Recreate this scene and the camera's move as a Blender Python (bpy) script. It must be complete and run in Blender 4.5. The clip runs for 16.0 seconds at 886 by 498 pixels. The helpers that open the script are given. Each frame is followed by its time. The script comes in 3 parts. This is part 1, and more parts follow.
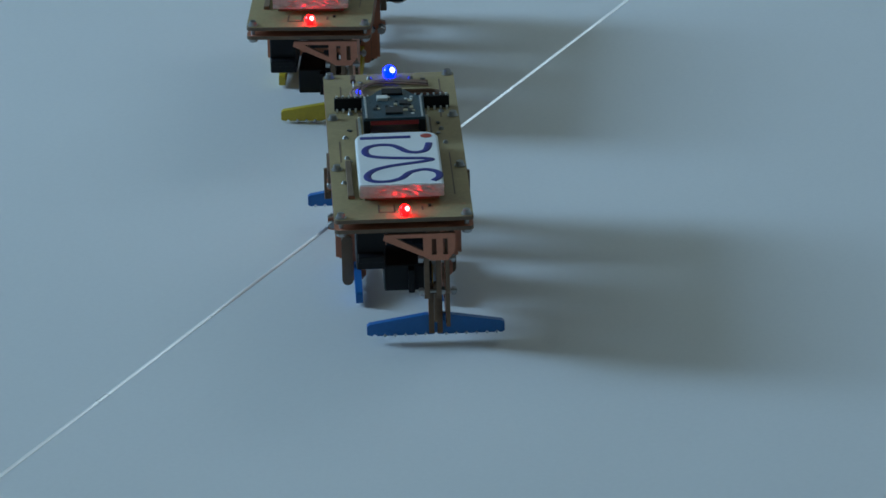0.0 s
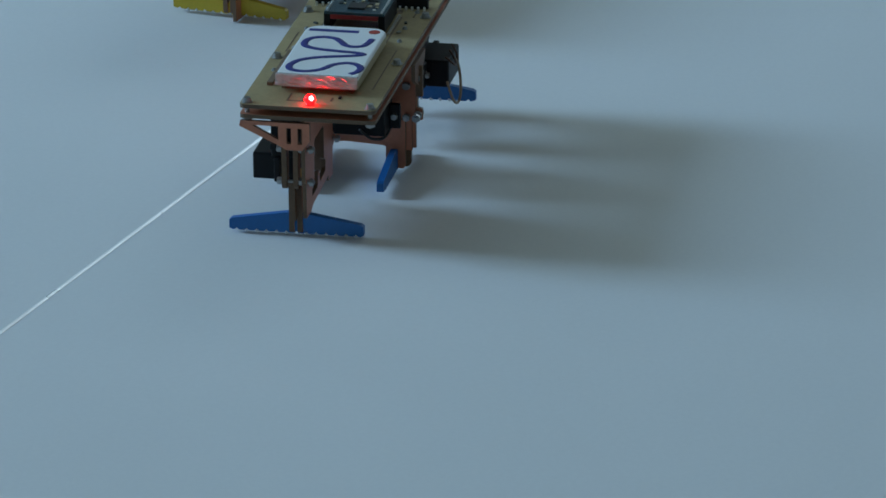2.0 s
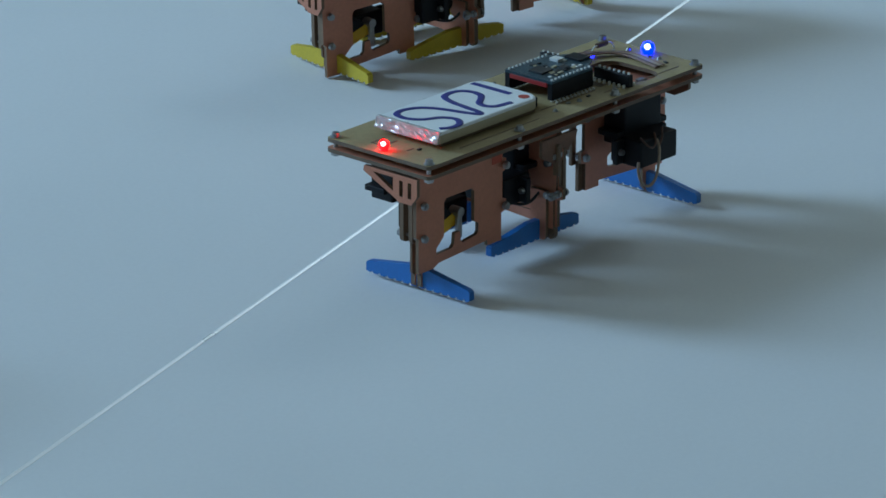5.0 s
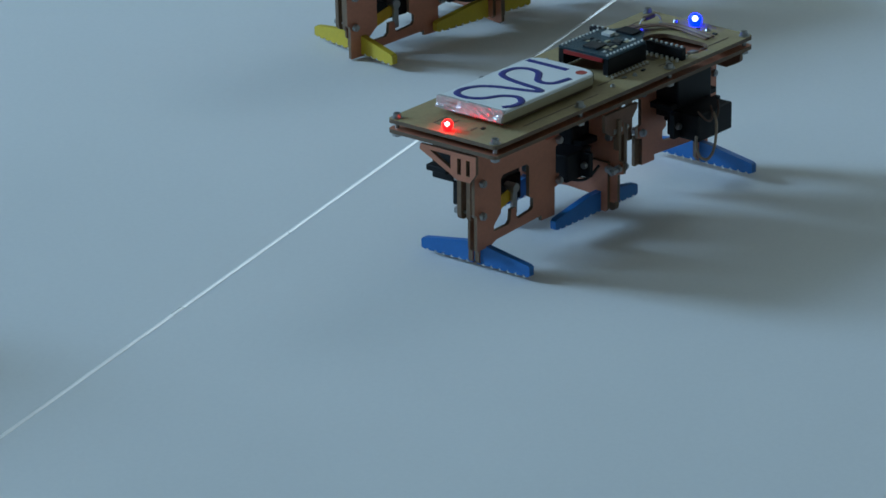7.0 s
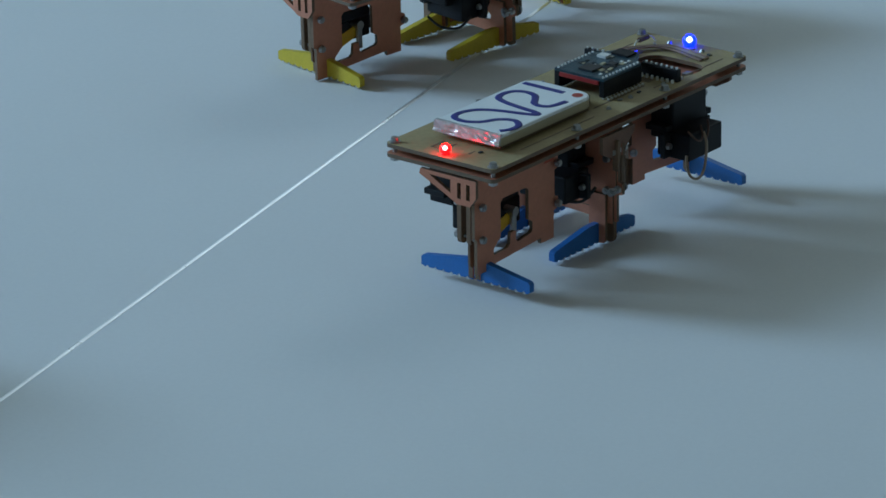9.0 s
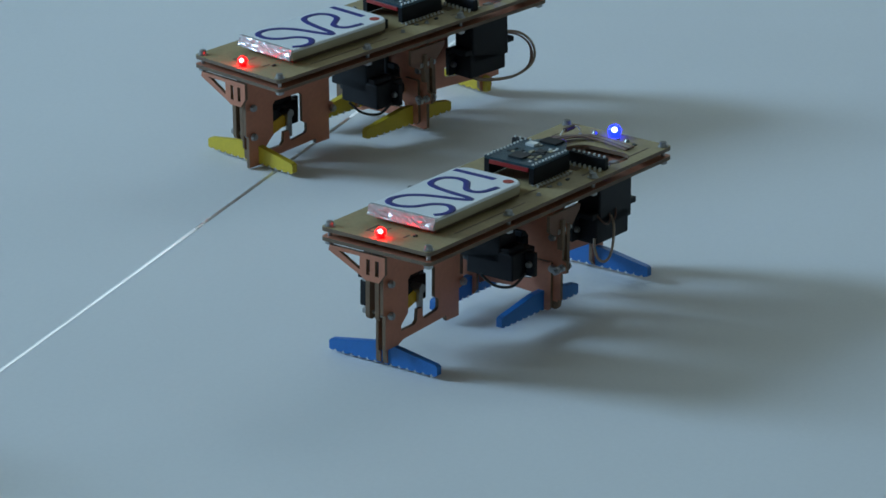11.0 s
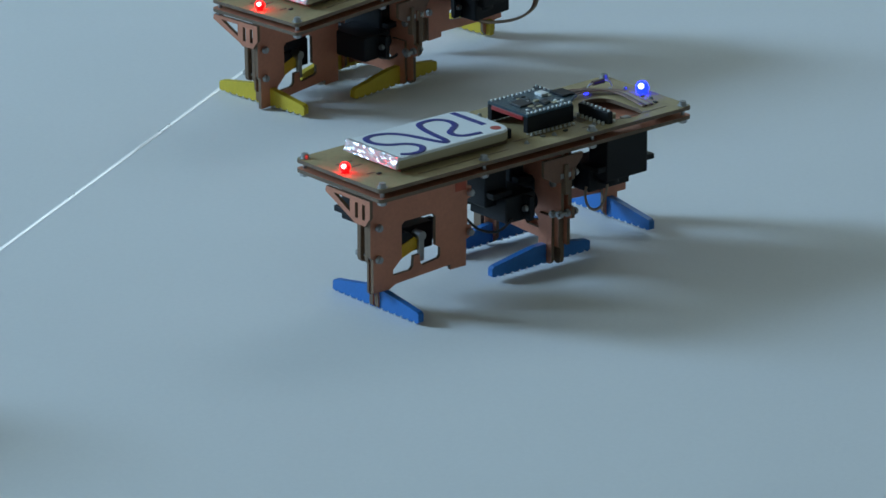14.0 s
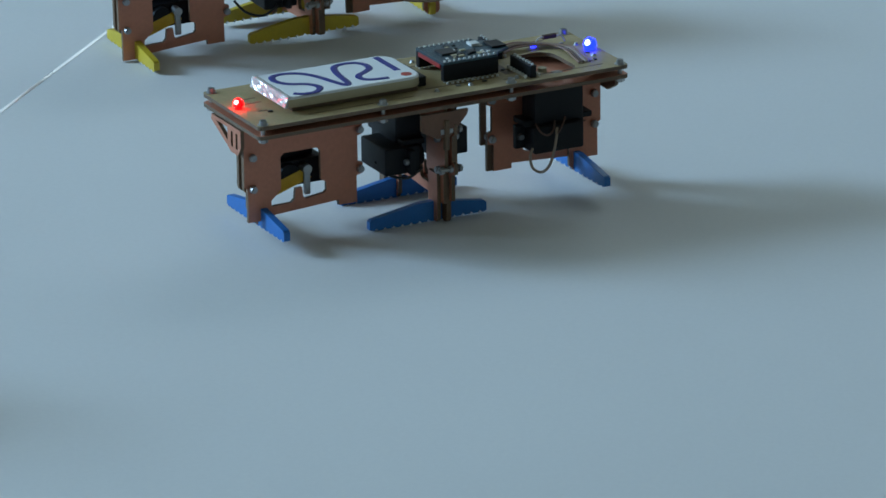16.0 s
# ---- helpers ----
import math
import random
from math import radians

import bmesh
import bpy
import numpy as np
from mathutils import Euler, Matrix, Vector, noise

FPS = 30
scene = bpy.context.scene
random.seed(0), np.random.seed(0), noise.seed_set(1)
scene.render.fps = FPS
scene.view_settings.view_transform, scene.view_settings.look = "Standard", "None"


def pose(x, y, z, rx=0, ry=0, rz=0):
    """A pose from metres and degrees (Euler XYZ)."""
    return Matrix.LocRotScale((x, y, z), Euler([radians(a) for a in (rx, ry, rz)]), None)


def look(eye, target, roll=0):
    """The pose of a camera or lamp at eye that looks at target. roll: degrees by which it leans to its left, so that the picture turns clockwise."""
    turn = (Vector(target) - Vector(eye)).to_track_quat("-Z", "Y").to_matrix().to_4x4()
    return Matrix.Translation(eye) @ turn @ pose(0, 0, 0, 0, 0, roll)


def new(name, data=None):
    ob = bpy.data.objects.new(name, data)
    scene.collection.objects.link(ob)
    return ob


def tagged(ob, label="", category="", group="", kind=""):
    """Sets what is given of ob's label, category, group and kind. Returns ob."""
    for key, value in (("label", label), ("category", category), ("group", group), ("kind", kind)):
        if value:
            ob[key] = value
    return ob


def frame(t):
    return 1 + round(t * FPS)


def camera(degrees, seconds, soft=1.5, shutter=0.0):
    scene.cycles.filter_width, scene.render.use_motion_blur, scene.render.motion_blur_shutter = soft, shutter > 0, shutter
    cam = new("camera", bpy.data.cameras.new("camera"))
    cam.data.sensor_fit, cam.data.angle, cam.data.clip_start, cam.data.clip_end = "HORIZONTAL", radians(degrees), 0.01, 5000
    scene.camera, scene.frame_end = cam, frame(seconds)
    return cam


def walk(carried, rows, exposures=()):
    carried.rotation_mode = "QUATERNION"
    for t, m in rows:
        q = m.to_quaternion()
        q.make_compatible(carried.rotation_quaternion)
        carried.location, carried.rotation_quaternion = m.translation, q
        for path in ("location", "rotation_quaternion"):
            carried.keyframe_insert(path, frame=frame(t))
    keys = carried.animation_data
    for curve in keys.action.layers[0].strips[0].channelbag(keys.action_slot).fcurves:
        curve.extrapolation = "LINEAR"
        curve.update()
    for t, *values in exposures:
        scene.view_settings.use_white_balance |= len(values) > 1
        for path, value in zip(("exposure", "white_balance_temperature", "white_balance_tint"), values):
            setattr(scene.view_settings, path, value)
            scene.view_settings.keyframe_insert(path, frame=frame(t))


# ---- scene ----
# ---- camera ----
EYE = (0.0, -2.1189, 0.7739)


def aim(pan, tilt, roll):
    """The camera's pose on its stand: turned to its left by pan, up by tilt, then rolled."""
    return pose(*EYE, 0, 0, pan) @ pose(0, 0, 0, 90 + tilt) @ pose(0, 0, 0, 0, 0, roll)


cam = camera(9.071, 16.0, soft=1.6)
walk(cam, [(t, aim(a, b, c)) for t, a, b, c in (
    (0, 0.770, -19.733, -1.358),
    (0.5, 0.906, -20.196, -1.179),
    (1, 0.718, -20.346, -0.829),
    (1.5, 0.537, -20.479, -0.642),
    (2, 0.250, -20.782, -0.710),
    (2.5, 0.444, -20.979, -0.148),
    (3, 1.055, -20.795, -0.009),
    (3.5, 1.710, -19.933, 0.368),
    (4, 1.663, -19.759, 0.625),
    (4.5, 1.658, -20.061, 0.586),
    (5, 1.980, -20.242, 0.330),
    (7.5, 1.443, -20.730, -0.071),
    (8, 1.305, -20.929, -0.379),
    (8.5, 0.907, -20.753, -0.318),
    (9, 0.503, -20.193, -0.057),
    (9.5, -0.467, -19.277, 0.403),
    (12, -1.734, -19.045, 0.654),
    (12.5, -1.887, -19.095, 0.594),
    (13, -2.203, -19.255, 0.258),
    (13.5, -2.616, -19.299, 0.409),
    (14, -2.954, -19.365, 0.810),
    (14.5, -3.292, -19.561, 0.543),
    (15, -3.684, -19.519, 0.842),
    (15.5, -4.118, -19.665, 0.317),
    (16, -4.210, -19.933, 0.512),
)], exposures=[(0, -0.17, 6400, 10), (1.5, -0.07, 6400, 10), (3, -0.19, 6300, 10), (5, 0.05, 6400, 11), (8.5, -0.1, 6450, 10), (9.5, -0.04, 6550, 11), (12, 0.09, 6660, 11), (16, 0.21, 6620, 11)])

# ---- world, lights ----
world = bpy.data.worlds.new("world")
scene.world = world
world.use_nodes = True
wn = world.node_tree.nodes
sky = wn.new("ShaderNodeTexSky")
sky.sky_type, sky.sun_disc = "NISHITA", False
sky.sun_elevation, sky.sun_rotation = radians(35), radians(250)
world.node_tree.links.new(sky.outputs[0], wn["Background"].inputs[0])
wn["Background"].inputs[1].default_value = 0.1


def window_lamp(name, at, target, wide, high, watts, colour):
    lamp = bpy.data.lights.new(name, "AREA")
    lamp.shape, lamp.size, lamp.size_y, lamp.energy, lamp.color = "RECTANGLE", wide, high, watts, colour
    ob = new(name, lamp)
    ob.matrix_world = look(at, target)
    return ob


window_lamp("window_light_west", (-4.10, 1.20, 1.78), (0, 1.20, 1.78), 1.20, 1.37, 219, (0.386, 0.66, 0.95))
window_lamp("window_light_north", (1.2, 2.03, 1.36), (1.2, 0, 1.36), 1.5, 0.75, 9.8, (0.66, 0.87, 0.98))

# ---- materials ----


def material(name, colour, rough=0.5, metal=0.0, grain=0.12, scale=60.0, bump=0.05, emit=None, strength=0.0, clear=0.0, transmission=0.0, fine=None, shine=0.5):
    """A surface with blotches and grain at two scales, fine relief and uneven gloss."""
    m = bpy.data.materials.new(name)
    m.use_nodes = True
    t = m.node_tree
    n, l = t.nodes, t.links
    b = n["Principled BSDF"]
    co = n.new("ShaderNodeTexCoord")
    big, small = n.new("ShaderNodeTexNoise"), n.new("ShaderNodeTexNoise")
    big.inputs["Scale"].default_value, small.inputs["Scale"].default_value = scale, (fine or scale * 14)
    big.inputs["Detail"].default_value, small.inputs["Detail"].default_value = 4, 6
    for node in (big, small):
        l.new(co.outputs["Object"], node.inputs["Vector"])
    mixer = n.new("ShaderNodeMath")
    mixer.operation = "MULTIPLY_ADD"
    mixer.inputs[1].default_value = 0.6
    l.new(big.outputs["Fac"], mixer.inputs[0])
    half = n.new("ShaderNodeMath")
    half.operation = "MULTIPLY"
    half.inputs[1].default_value = 0.4
    l.new(small.outputs["Fac"], half.inputs[0])
    l.new(half.outputs[0], mixer.inputs[2])
    ramp = n.new("ShaderNodeMapRange")
    ramp.inputs["From Min"].default_value, ramp.inputs["From Max"].default_value = 0.3, 0.7
    ramp.inputs["To Min"].default_value, ramp.inputs["To Max"].default_value = 1 - grain, 1 + grain
    l.new(mixer.outputs[0], ramp.inputs["Value"])
    tint = n.new("ShaderNodeVectorMath")
    tint.operation = "SCALE"
    tint.inputs[0].default_value = colour
    l.new(ramp.outputs[0], tint.inputs["Scale"])
    l.new(tint.outputs[0], b.inputs["Base Color"])
    gloss = n.new("ShaderNodeMapRange")
    gloss.inputs["To Min"].default_value, gloss.inputs["To Max"].default_value = max(0.02, rough - 0.08), min(1, rough + 0.08)
    l.new(big.outputs["Fac"], gloss.inputs["Value"])
    l.new(gloss.outputs[0], b.inputs["Roughness"])
    b.inputs["Metallic"].default_value = metal
    b.inputs["Specular IOR Level"].default_value = shine
    b.inputs["Coat Weight"].default_value = clear
    b.inputs["Transmission Weight"].default_value = transmission
    if bump:
        r = n.new("ShaderNodeBump")
        r.inputs["Strength"].default_value, r.inputs["Distance"].default_value = bump, 0.0004
        l.new(small.outputs["Fac"], r.inputs["Height"])
        l.new(r.outputs[0], b.inputs["Normal"])
    if emit:
        b.inputs["Emission Color"].default_value = (*emit, 1)
        b.inputs["Emission Strength"].default_value = strength
    return m


TABLE = material("white_laminate", (0.71, 0.70, 0.70), 0.72, grain=0.03, scale=7, bump=0.03, fine=420, shine=0.3)
SEAM = material("bright_metal_edging", (0.90, 0.92, 0.94), 0.29, 0.45, grain=0.04, scale=40, bump=0.0)
STEEL = material("painted_steel", (0.35, 0.35, 0.36), 0.4, 0.6)
PLASTER = material("cream_plaster", (0.50, 0.44, 0.345), 0.9, grain=0.06, scale=3, bump=0.2)
CARPET = material("grey_carpet", (0.16, 0.15, 0.14), 0.95, grain=0.2, scale=5, bump=0.4, fine=300)
FRAME = material("white_window_frame", (0.75, 0.75, 0.74), 0.4)
BOARD = material("tan_laminate_board", (0.34, 0.255, 0.125), 0.58, grain=0.2, scale=42, bump=0.06)
BOARD_EDGE = material("brown_board_edge", (0.15, 0.095, 0.06), 0.6, grain=0.25, scale=90)
COPPER = material("copper_clad_board", (0.53, 0.205, 0.125), 0.42, 0.3, grain=0.13, scale=45, bump=0.04)
FIBRE = material("tan_fibre_board", (0.155, 0.092, 0.052), 0.55, grain=0.2, scale=80)
BLACK = material("black_plastic", (0.008, 0.008, 0.010), 0.5, grain=0.2, scale=80, shine=0.25)
METAL = material("zinc_steel", (0.36, 0.36, 0.36), 0.38, 0.9, grain=0.2, scale=160)
BLUE = material("blue_plastic", (0.014, 0.145, 0.44), 0.45, grain=0.12, scale=70, bump=0.08)
YELLOW = material("yellow_plastic", (0.56, 0.40, 0.025), 0.45, grain=0.12, scale=70, bump=0.08)
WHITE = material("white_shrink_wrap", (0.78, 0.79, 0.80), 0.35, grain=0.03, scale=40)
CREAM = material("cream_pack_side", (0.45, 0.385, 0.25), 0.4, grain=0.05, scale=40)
FOIL = material("crumpled_clear_tape", (0.62, 0.60, 0.60), 0.16, 0.35, grain=0.25, scale=180, bump=0.8, fine=420)
NAVY = material("navy_ink", (0.012, 0.017, 0.19), 0.6, grain=0.1, scale=90)
RED_INK = material("red_ink", (0.42, 0.045, 0.03), 0.4, grain=0.08, scale=90)
PCB_DARK = material("dark_blue_circuit_board", (0.02, 0.055, 0.075), 0.35, grain=0.5, scale=260, bump=0.3)
PCB_RED = material("red_circuit_board", (0.36, 0.03, 0.03), 0.35, grain=0.1, scale=90)
CHIP = material("black_chip", (0.02, 0.02, 0.022), 0.5)
LABEL_YELLOW = material("yellow_servo_label", (0.72, 0.42, 0.02), 0.5)
WIRE_BROWN = material("brown_wire", (0.10, 0.045, 0.03), 0.5)
WIRE_TAN = material("tan_wire", (0.36, 0.26, 0.19), 0.5)
WIRE_ROSE = material("rosy_brown_wire", (0.27, 0.15, 0.11), 0.5)
ORANGE = material("orange_red_patch", (0.45, 0.07, 0.03), 0.5)
WIRE_BLACK = material("black_wire", (0.015, 0.015, 0.015), 0.45)
# darker brown than COPPER: the shade on these brackets is in the colour
BROWN = material("shaded_leg_bracket", (0.17, 0.078, 0.046), 0.55, grain=0.2, scale=80)
PIN = material("tinned_pins", (0.78, 0.78, 0.76), 0.35, 0.25, grain=0.1, scale=200)
STUD = material("white_rubber", (0.80, 0.82, 0.84), 0.6)
LENS_RED = material("lit_red_diode", (0.5, 0.01, 0.01), 0.2, emit=(1.0, 0.0006, 0.0007), strength=17)
CORE_RED = material("red_diode_glare", (0.9, 0.6, 0.6), 0.2, emit=(1.0, 0.72, 0.70), strength=3.0)
LENS_BLUE = material("lit_blue_diode", (0.02, 0.05, 0.6), 0.2, emit=(0.0004, 0.0045, 1.0), strength=14)
GLINT_BLUE = material("small_lit_blue_diode", (0.05, 0.08, 0.5), 0.2, emit=(0.02, 0.03, 1.0), strength=3.5)
CORE_BLUE = material("blue_diode_glare", (0.6, 0.8, 0.9), 0.2, emit=(0.70, 0.90, 1.0), strength=2.6)

# ---- building helpers ----
MM = 0.001


def mesh_of(bm, name, *mats):
    me = bpy.data.meshes.new(name)
    bm.normal_update()
    bm.to_mesh(me)
    bm.free()
    for m in mats:
        me.materials.append(m)
    return me


def part(name, bm, mat, parent, label="", at=None):
    """Links a bmesh, or a mesh made before, as one mesh object under a thing or a part."""
    me = bm if isinstance(bm, bpy.types.Mesh) else mesh_of(bm, name, *(mat if isinstance(mat, tuple) else (mat,)))
    ob = new(name, me)
    if parent:
        ob.parent = parent
    if at is not None:
        ob.matrix_basis = at
    if label:
        ob["label"] = label
    return ob


def box(x0, x1, y0, y1, z0, z1, bevel=0.0, bm=None, segs=2, scale=MM):
    """A box between two corners, in millimetres unless scaled otherwise, with rounded edges."""
    own = bmesh.new()
    made = bmesh.ops.create_cube(own, size=1)
    for v in made["verts"]:
        v.co = Vector((((x0 + x1) / 2 + v.co.x * (x1 - x0)) * scale, ((y0 + y1) / 2 + v.co.y * (y1 - y0)) * scale, ((z0 + z1) / 2 + v.co.z * (z1 - z0)) * scale))
    if bevel:
        bmesh.ops.bevel(own, geom=own.edges[:], offset=bevel * scale, segments=segs, profile=0.5, affect="EDGES")
    if bm is None:
        return own
    join(bm, own)
    return bm


def join(bm, own, m=None):
    me = bpy.data.meshes.new("join")
    if m is not None:
        own.transform(m)
    own.to_mesh(me)
    own.free()
    bm.from_mesh(me)
    bpy.data.meshes.remove(me)


def rod(a, b, radius, bm=None, sides=12, cap=0.0):
    """A round bar between two points in millimetres."""
    own = bmesh.new()
    a, b = Vector(a) * MM, Vector(b) * MM
    bmesh.ops.create_cone(own, cap_ends=True, segments=sides, radius1=radius * MM, radius2=(radius - cap) * MM, depth=(b - a).length)
    turn = (b - a).to_track_quat("Z", "Y").to_matrix().to_4x4()
    own.transform(Matrix.Translation((a + b) / 2) @ turn)
    if bm is None:
        return own
    join(bm, own)
    return bm


def sheet(outline, holes, thick, plane="XZ", at=0.0, bevel=0.0, edge_mat=1):
    """A flat board cut to an outline with holes through it (millimetres); its cut edges take the second material."""
    bm = bmesh.new()
    edges = []
    for loop in (outline, *holes):
        vs = [bm.verts.new((u * MM, v * MM, 0)) for u, v in loop]
        edges += [bm.edges.new((vs[i], vs[(i + 1) % len(vs)])) for i in range(len(vs))]
    bmesh.ops.triangle_fill(bm, use_beauty=True, use_dissolve=False, edges=edges)
    bmesh.ops.recalc_face_normals(bm, faces=bm.faces[:])
    made = bmesh.ops.extrude_face_region(bm, geom=bm.faces[:])
    bmesh.ops.translate(bm, vec=(0, 0, thick * MM), verts=[g for g in made["geom"] if isinstance(g, bmesh.types.BMVert)])
    bmesh.ops.recalc_face_normals(bm, faces=bm.faces[:])
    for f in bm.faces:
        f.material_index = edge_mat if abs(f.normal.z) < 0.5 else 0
    if plane == "XZ":
        bm.transform(Matrix(((1, 0, 0, 0), (0, 0, 1, at * MM), (0, 1, 0, 0), (0, 0, 0, 1))))
    elif plane == "YZ":
        bm.transform(Matrix(((0, 0, 1, at * MM), (1, 0, 0, 0), (0, 1, 0, 0), (0, 0, 0, 1))))
    else:
        bm.transform(Matrix.Translation((0, 0, at * MM)))
    bmesh.ops.recalc_face_normals(bm, faces=bm.faces[:])
    return bm


def tube(points, radius, closed=False, sides=6, flat=1.0):
    """A wire or stroke along smoothed points (millimetres)."""
    pts = [Vector(p) for p in points]
    fine = []
    for i in range(len(pts) - 1):
        p0, p1, p2, p3 = pts[max(i - 1, 0)], pts[i], pts[i + 1], pts[min(i + 2, len(pts) - 1)]
        for k in range(5):
            t = k / 5
            fine.append(0.5 * (2 * p1 + (p2 - p0) * t + (2 * p0 - 5 * p1 + 4 * p2 - p3) * t * t + (3 * p1 - p0 - 3 * p2 + p3) * t ** 3))
    fine.append(pts[-1])
    bm = bmesh.new()
    rings = []
    for i, p in enumerate(fine):
        d = (fine[min(i + 1, len(fine) - 1)] - fine[max(i - 1, 0)]).normalized()
        side = d.cross(Vector((0, 0, 1)))
        side = side.normalized() if side.length > 0.05 else Vector((1, 0, 0))
        up = side.cross(d)
        rings.append([bm.verts.new((p + radius * (math.cos(a) * side + flat * math.sin(a) * up)) * MM) for a in (2 * math.pi * k / sides for k in range(sides))])
    for a, b in zip(rings, rings[1:]):
        for k in range(sides):
            bm.faces.new((a[k], a[(k + 1) % sides], b[(k + 1) % sides], b[k]))
    bm.faces.new(rings[0][::-1])
    bm.faces.new(rings[-1])
    bmesh.ops.recalc_face_normals(bm, faces=bm.faces[:])
    for f in bm.faces:
        f.smooth = True
    return bm


def rounded(x0, x1, y0, y1, r, steps=4):
    out = []
    for cx, cy, a0 in ((x1 - r, y1 - r, 0), (x0 + r, y1 - r, 90), (x0 + r, y0 + r, 180), (x1 - r, y0 + r, 270)):
        for k in range(steps + 1):
            a = radians(a0 + 90 * k / steps)
            out.append((cx + r * math.cos(a), cy + r * math.sin(a)))
    return out


# ---- room and tables ----
FLOOR_Z, CEILING_Z = -0.745, 2.75


def slab(name, x0, x1, y0, y1, z0, z1, mat, label, category, bevel=0.0):
    ob = part(name, box(x0, x1, y0, y1, z0, z1, bevel, scale=1.0), mat, None)
    return tagged(ob, label, category, kind="structure")


slab("floor", -4.4, 4.4, -3.2, 3.2, FLOOR_Z - 0.1, FLOOR_Z, CARPET, "dark grey carpet floor of the room", "floor")
slab("ceiling", -4.4, 4.4, -3.2, 3.2, CEILING_Z, CEILING_Z + 0.12, PLASTER, "plain cream plaster ceiling", "ceiling")


def wall_with_window(name, at, u0, u1, z0, z1, reach, number):
    """A wall with an opening through it and a framed window in the opening; at places its inner face on x = 0, and it lies towards +x."""
    bm = box(0, 0.2, -reach, u0, FLOOR_Z, CEILING_Z, scale=1.0)
    for seg in ((u1, reach, FLOOR_Z, CEILING_Z), (u0, u1, FLOOR_Z, z0), (u0, u1, z1, CEILING_Z)):
        box(0, 0.2, *seg, bm=bm, scale=1.0)
    tagged(part(name, bm, PLASTER, None, at=at), "cream plastered wall with a window opening", "wall", kind="structure")
    win = tagged(part("window_%d" % number, box(0.1, 0.14, u0, u0 + 0.05, z0, z1, 0.004, scale=1.0), FRAME, None, at=at),
                 "white framed daylight window in the wall", "window", kind="structure")
    for seg in ((u1 - 0.05, u1, z0, z1), (u0 + 0.05, u1 - 0.05, z0, z0 + 0.05), (u0 + 0.05, u1 - 0.05, z1 - 0.05, z1)):
        part("window_frame", box(0.1, 0.14, *seg, 0.004, scale=1.0), FRAME, win)
    part("window_sill", box(-0.03, 0, u0 - 0.03, u1 + 0.03, z0 - 0.03, z0 - 0.003, 0.004, scale=1.0), FRAME, win)


wall_with_window("wall_west", pose(-4.2, 0, 0, 0, 0, 180), -1.9, -0.5, 0.98, 2.58, 3.2, 1)
wall_with_window("wall_north", pose(0, 2.1, 0, 0, 0, 90), -2.05, -0.35, 0.93, 1.79, 4.2, 2)
slab("wall_east", 4.2, 4.4, -3.2, 3.2, FLOOR_Z, CEILING_Z, PLASTER, "plain cream plastered wall", "wall")
slab("wall_south", -4.2, 4.2, -3.2, -3.0, FLOOR_Z, CEILING_Z, PLASTER, "plain cream plastered wall", "wall")

# Two white tables stand side by side; the seam between them runs from SEAM_AT along SEAM_TURN degrees.
SEAM_AT, SEAM_TURN = (-0.1058, 0.0), 66.893
ALONG = pose(SEAM_AT[0], SEAM_AT[1], 0, 0, 0, SEAM_TURN)


def table(side):
    root = new("table")
    root.matrix_basis = ALONG @ pose(0.15, 0, FLOOR_Z)
    tagged(root, "white laminate table pushed against its neighbour", "table", "tables pushed together")
    y0, y1 = (0.4, 800) if side > 0 else (-800, -0.4)
    part("tabletop", box(-900, 900, y0, y1, -FLOOR_Z * 1000 - 28, -FLOOR_Z * 1000, 0.35), TABLE, root)
    for x in (-860, 860):
        for y in (y0 + 40, y1 - 40):
            part("leg", rod((x, y, 0), (x, y, -FLOOR_Z * 1000 - 28), 22, sides=20), STEEL, root, "grey steel table leg")
    return root


table(1)
table(-1)
bm = bmesh.new()
ring = ((-0.85, 0), (-0.7, 0.16), (-0.25, 0.42), (0.2, 0.6), (0.56, 0.66), (0.76, 0.4), (0.85, 0))
ends = [[bm.verts.new((x, y * MM, z * MM - 0.0001)) for y, z in ring] for x in (-0.75, 1.05)]
for k in range(len(ring) - 1):
    bm.faces.new((ends[0][k], ends[0][k + 1], ends[1][k + 1], ends[1][k]))
for e in ends:
    bm.faces.new(e)
bm.faces.new((ends[0][0], ends[1][0], ends[1][-1], ends[0][-1]))
bmesh.ops.recalc_face_normals(bm, faces=bm.faces[:])
seam = tagged(part("seam_strip", bm, SEAM, None, at=ALONG), "thin bright metal edging strip along the table joint", "edging strip", kind="structure")

# ---- robots ----
TOP = 57.0            # upper face of the upper board
PIVOT = 58.0
REACH = 43.0          # from a leg's hinge to its foot
HINGES = (("front", (-31, 0), 180, -1), ("right", (3, 26), -90, 1), ("rear", (31, 0), 0, 1), ("left", (-3, -26), 90, -1))
SHARED = {}


def shared(key, build, *mats):
    if key not in SHARED:
        SHARED[key] = mesh_of(build(), key, *mats)
    return SHARED[key]


def bolt_mesh(z0, z1):
    """A hexagon-headed screw with washer and nut through both boards, upright."""
    bm = rod((0, 0, z0), (0, 0, z1), 0.9)
    rod((0, 0, z1 - 1.7), (0, 0, z1), 1.75, bm, 10, 0.35)
    rod((0, 0, z1 - 2.1), (0, 0, z1 - 1.7), 2.3, bm, 14)
    rod((0, 0, z0 + 0.5), (0, 0, z0 + 2.4), 2.0, bm, 6)
    rod((0, 0, z0 + 2.4), (0, 0, z0 + 2.8), 2.4, bm, 14)
    return bm


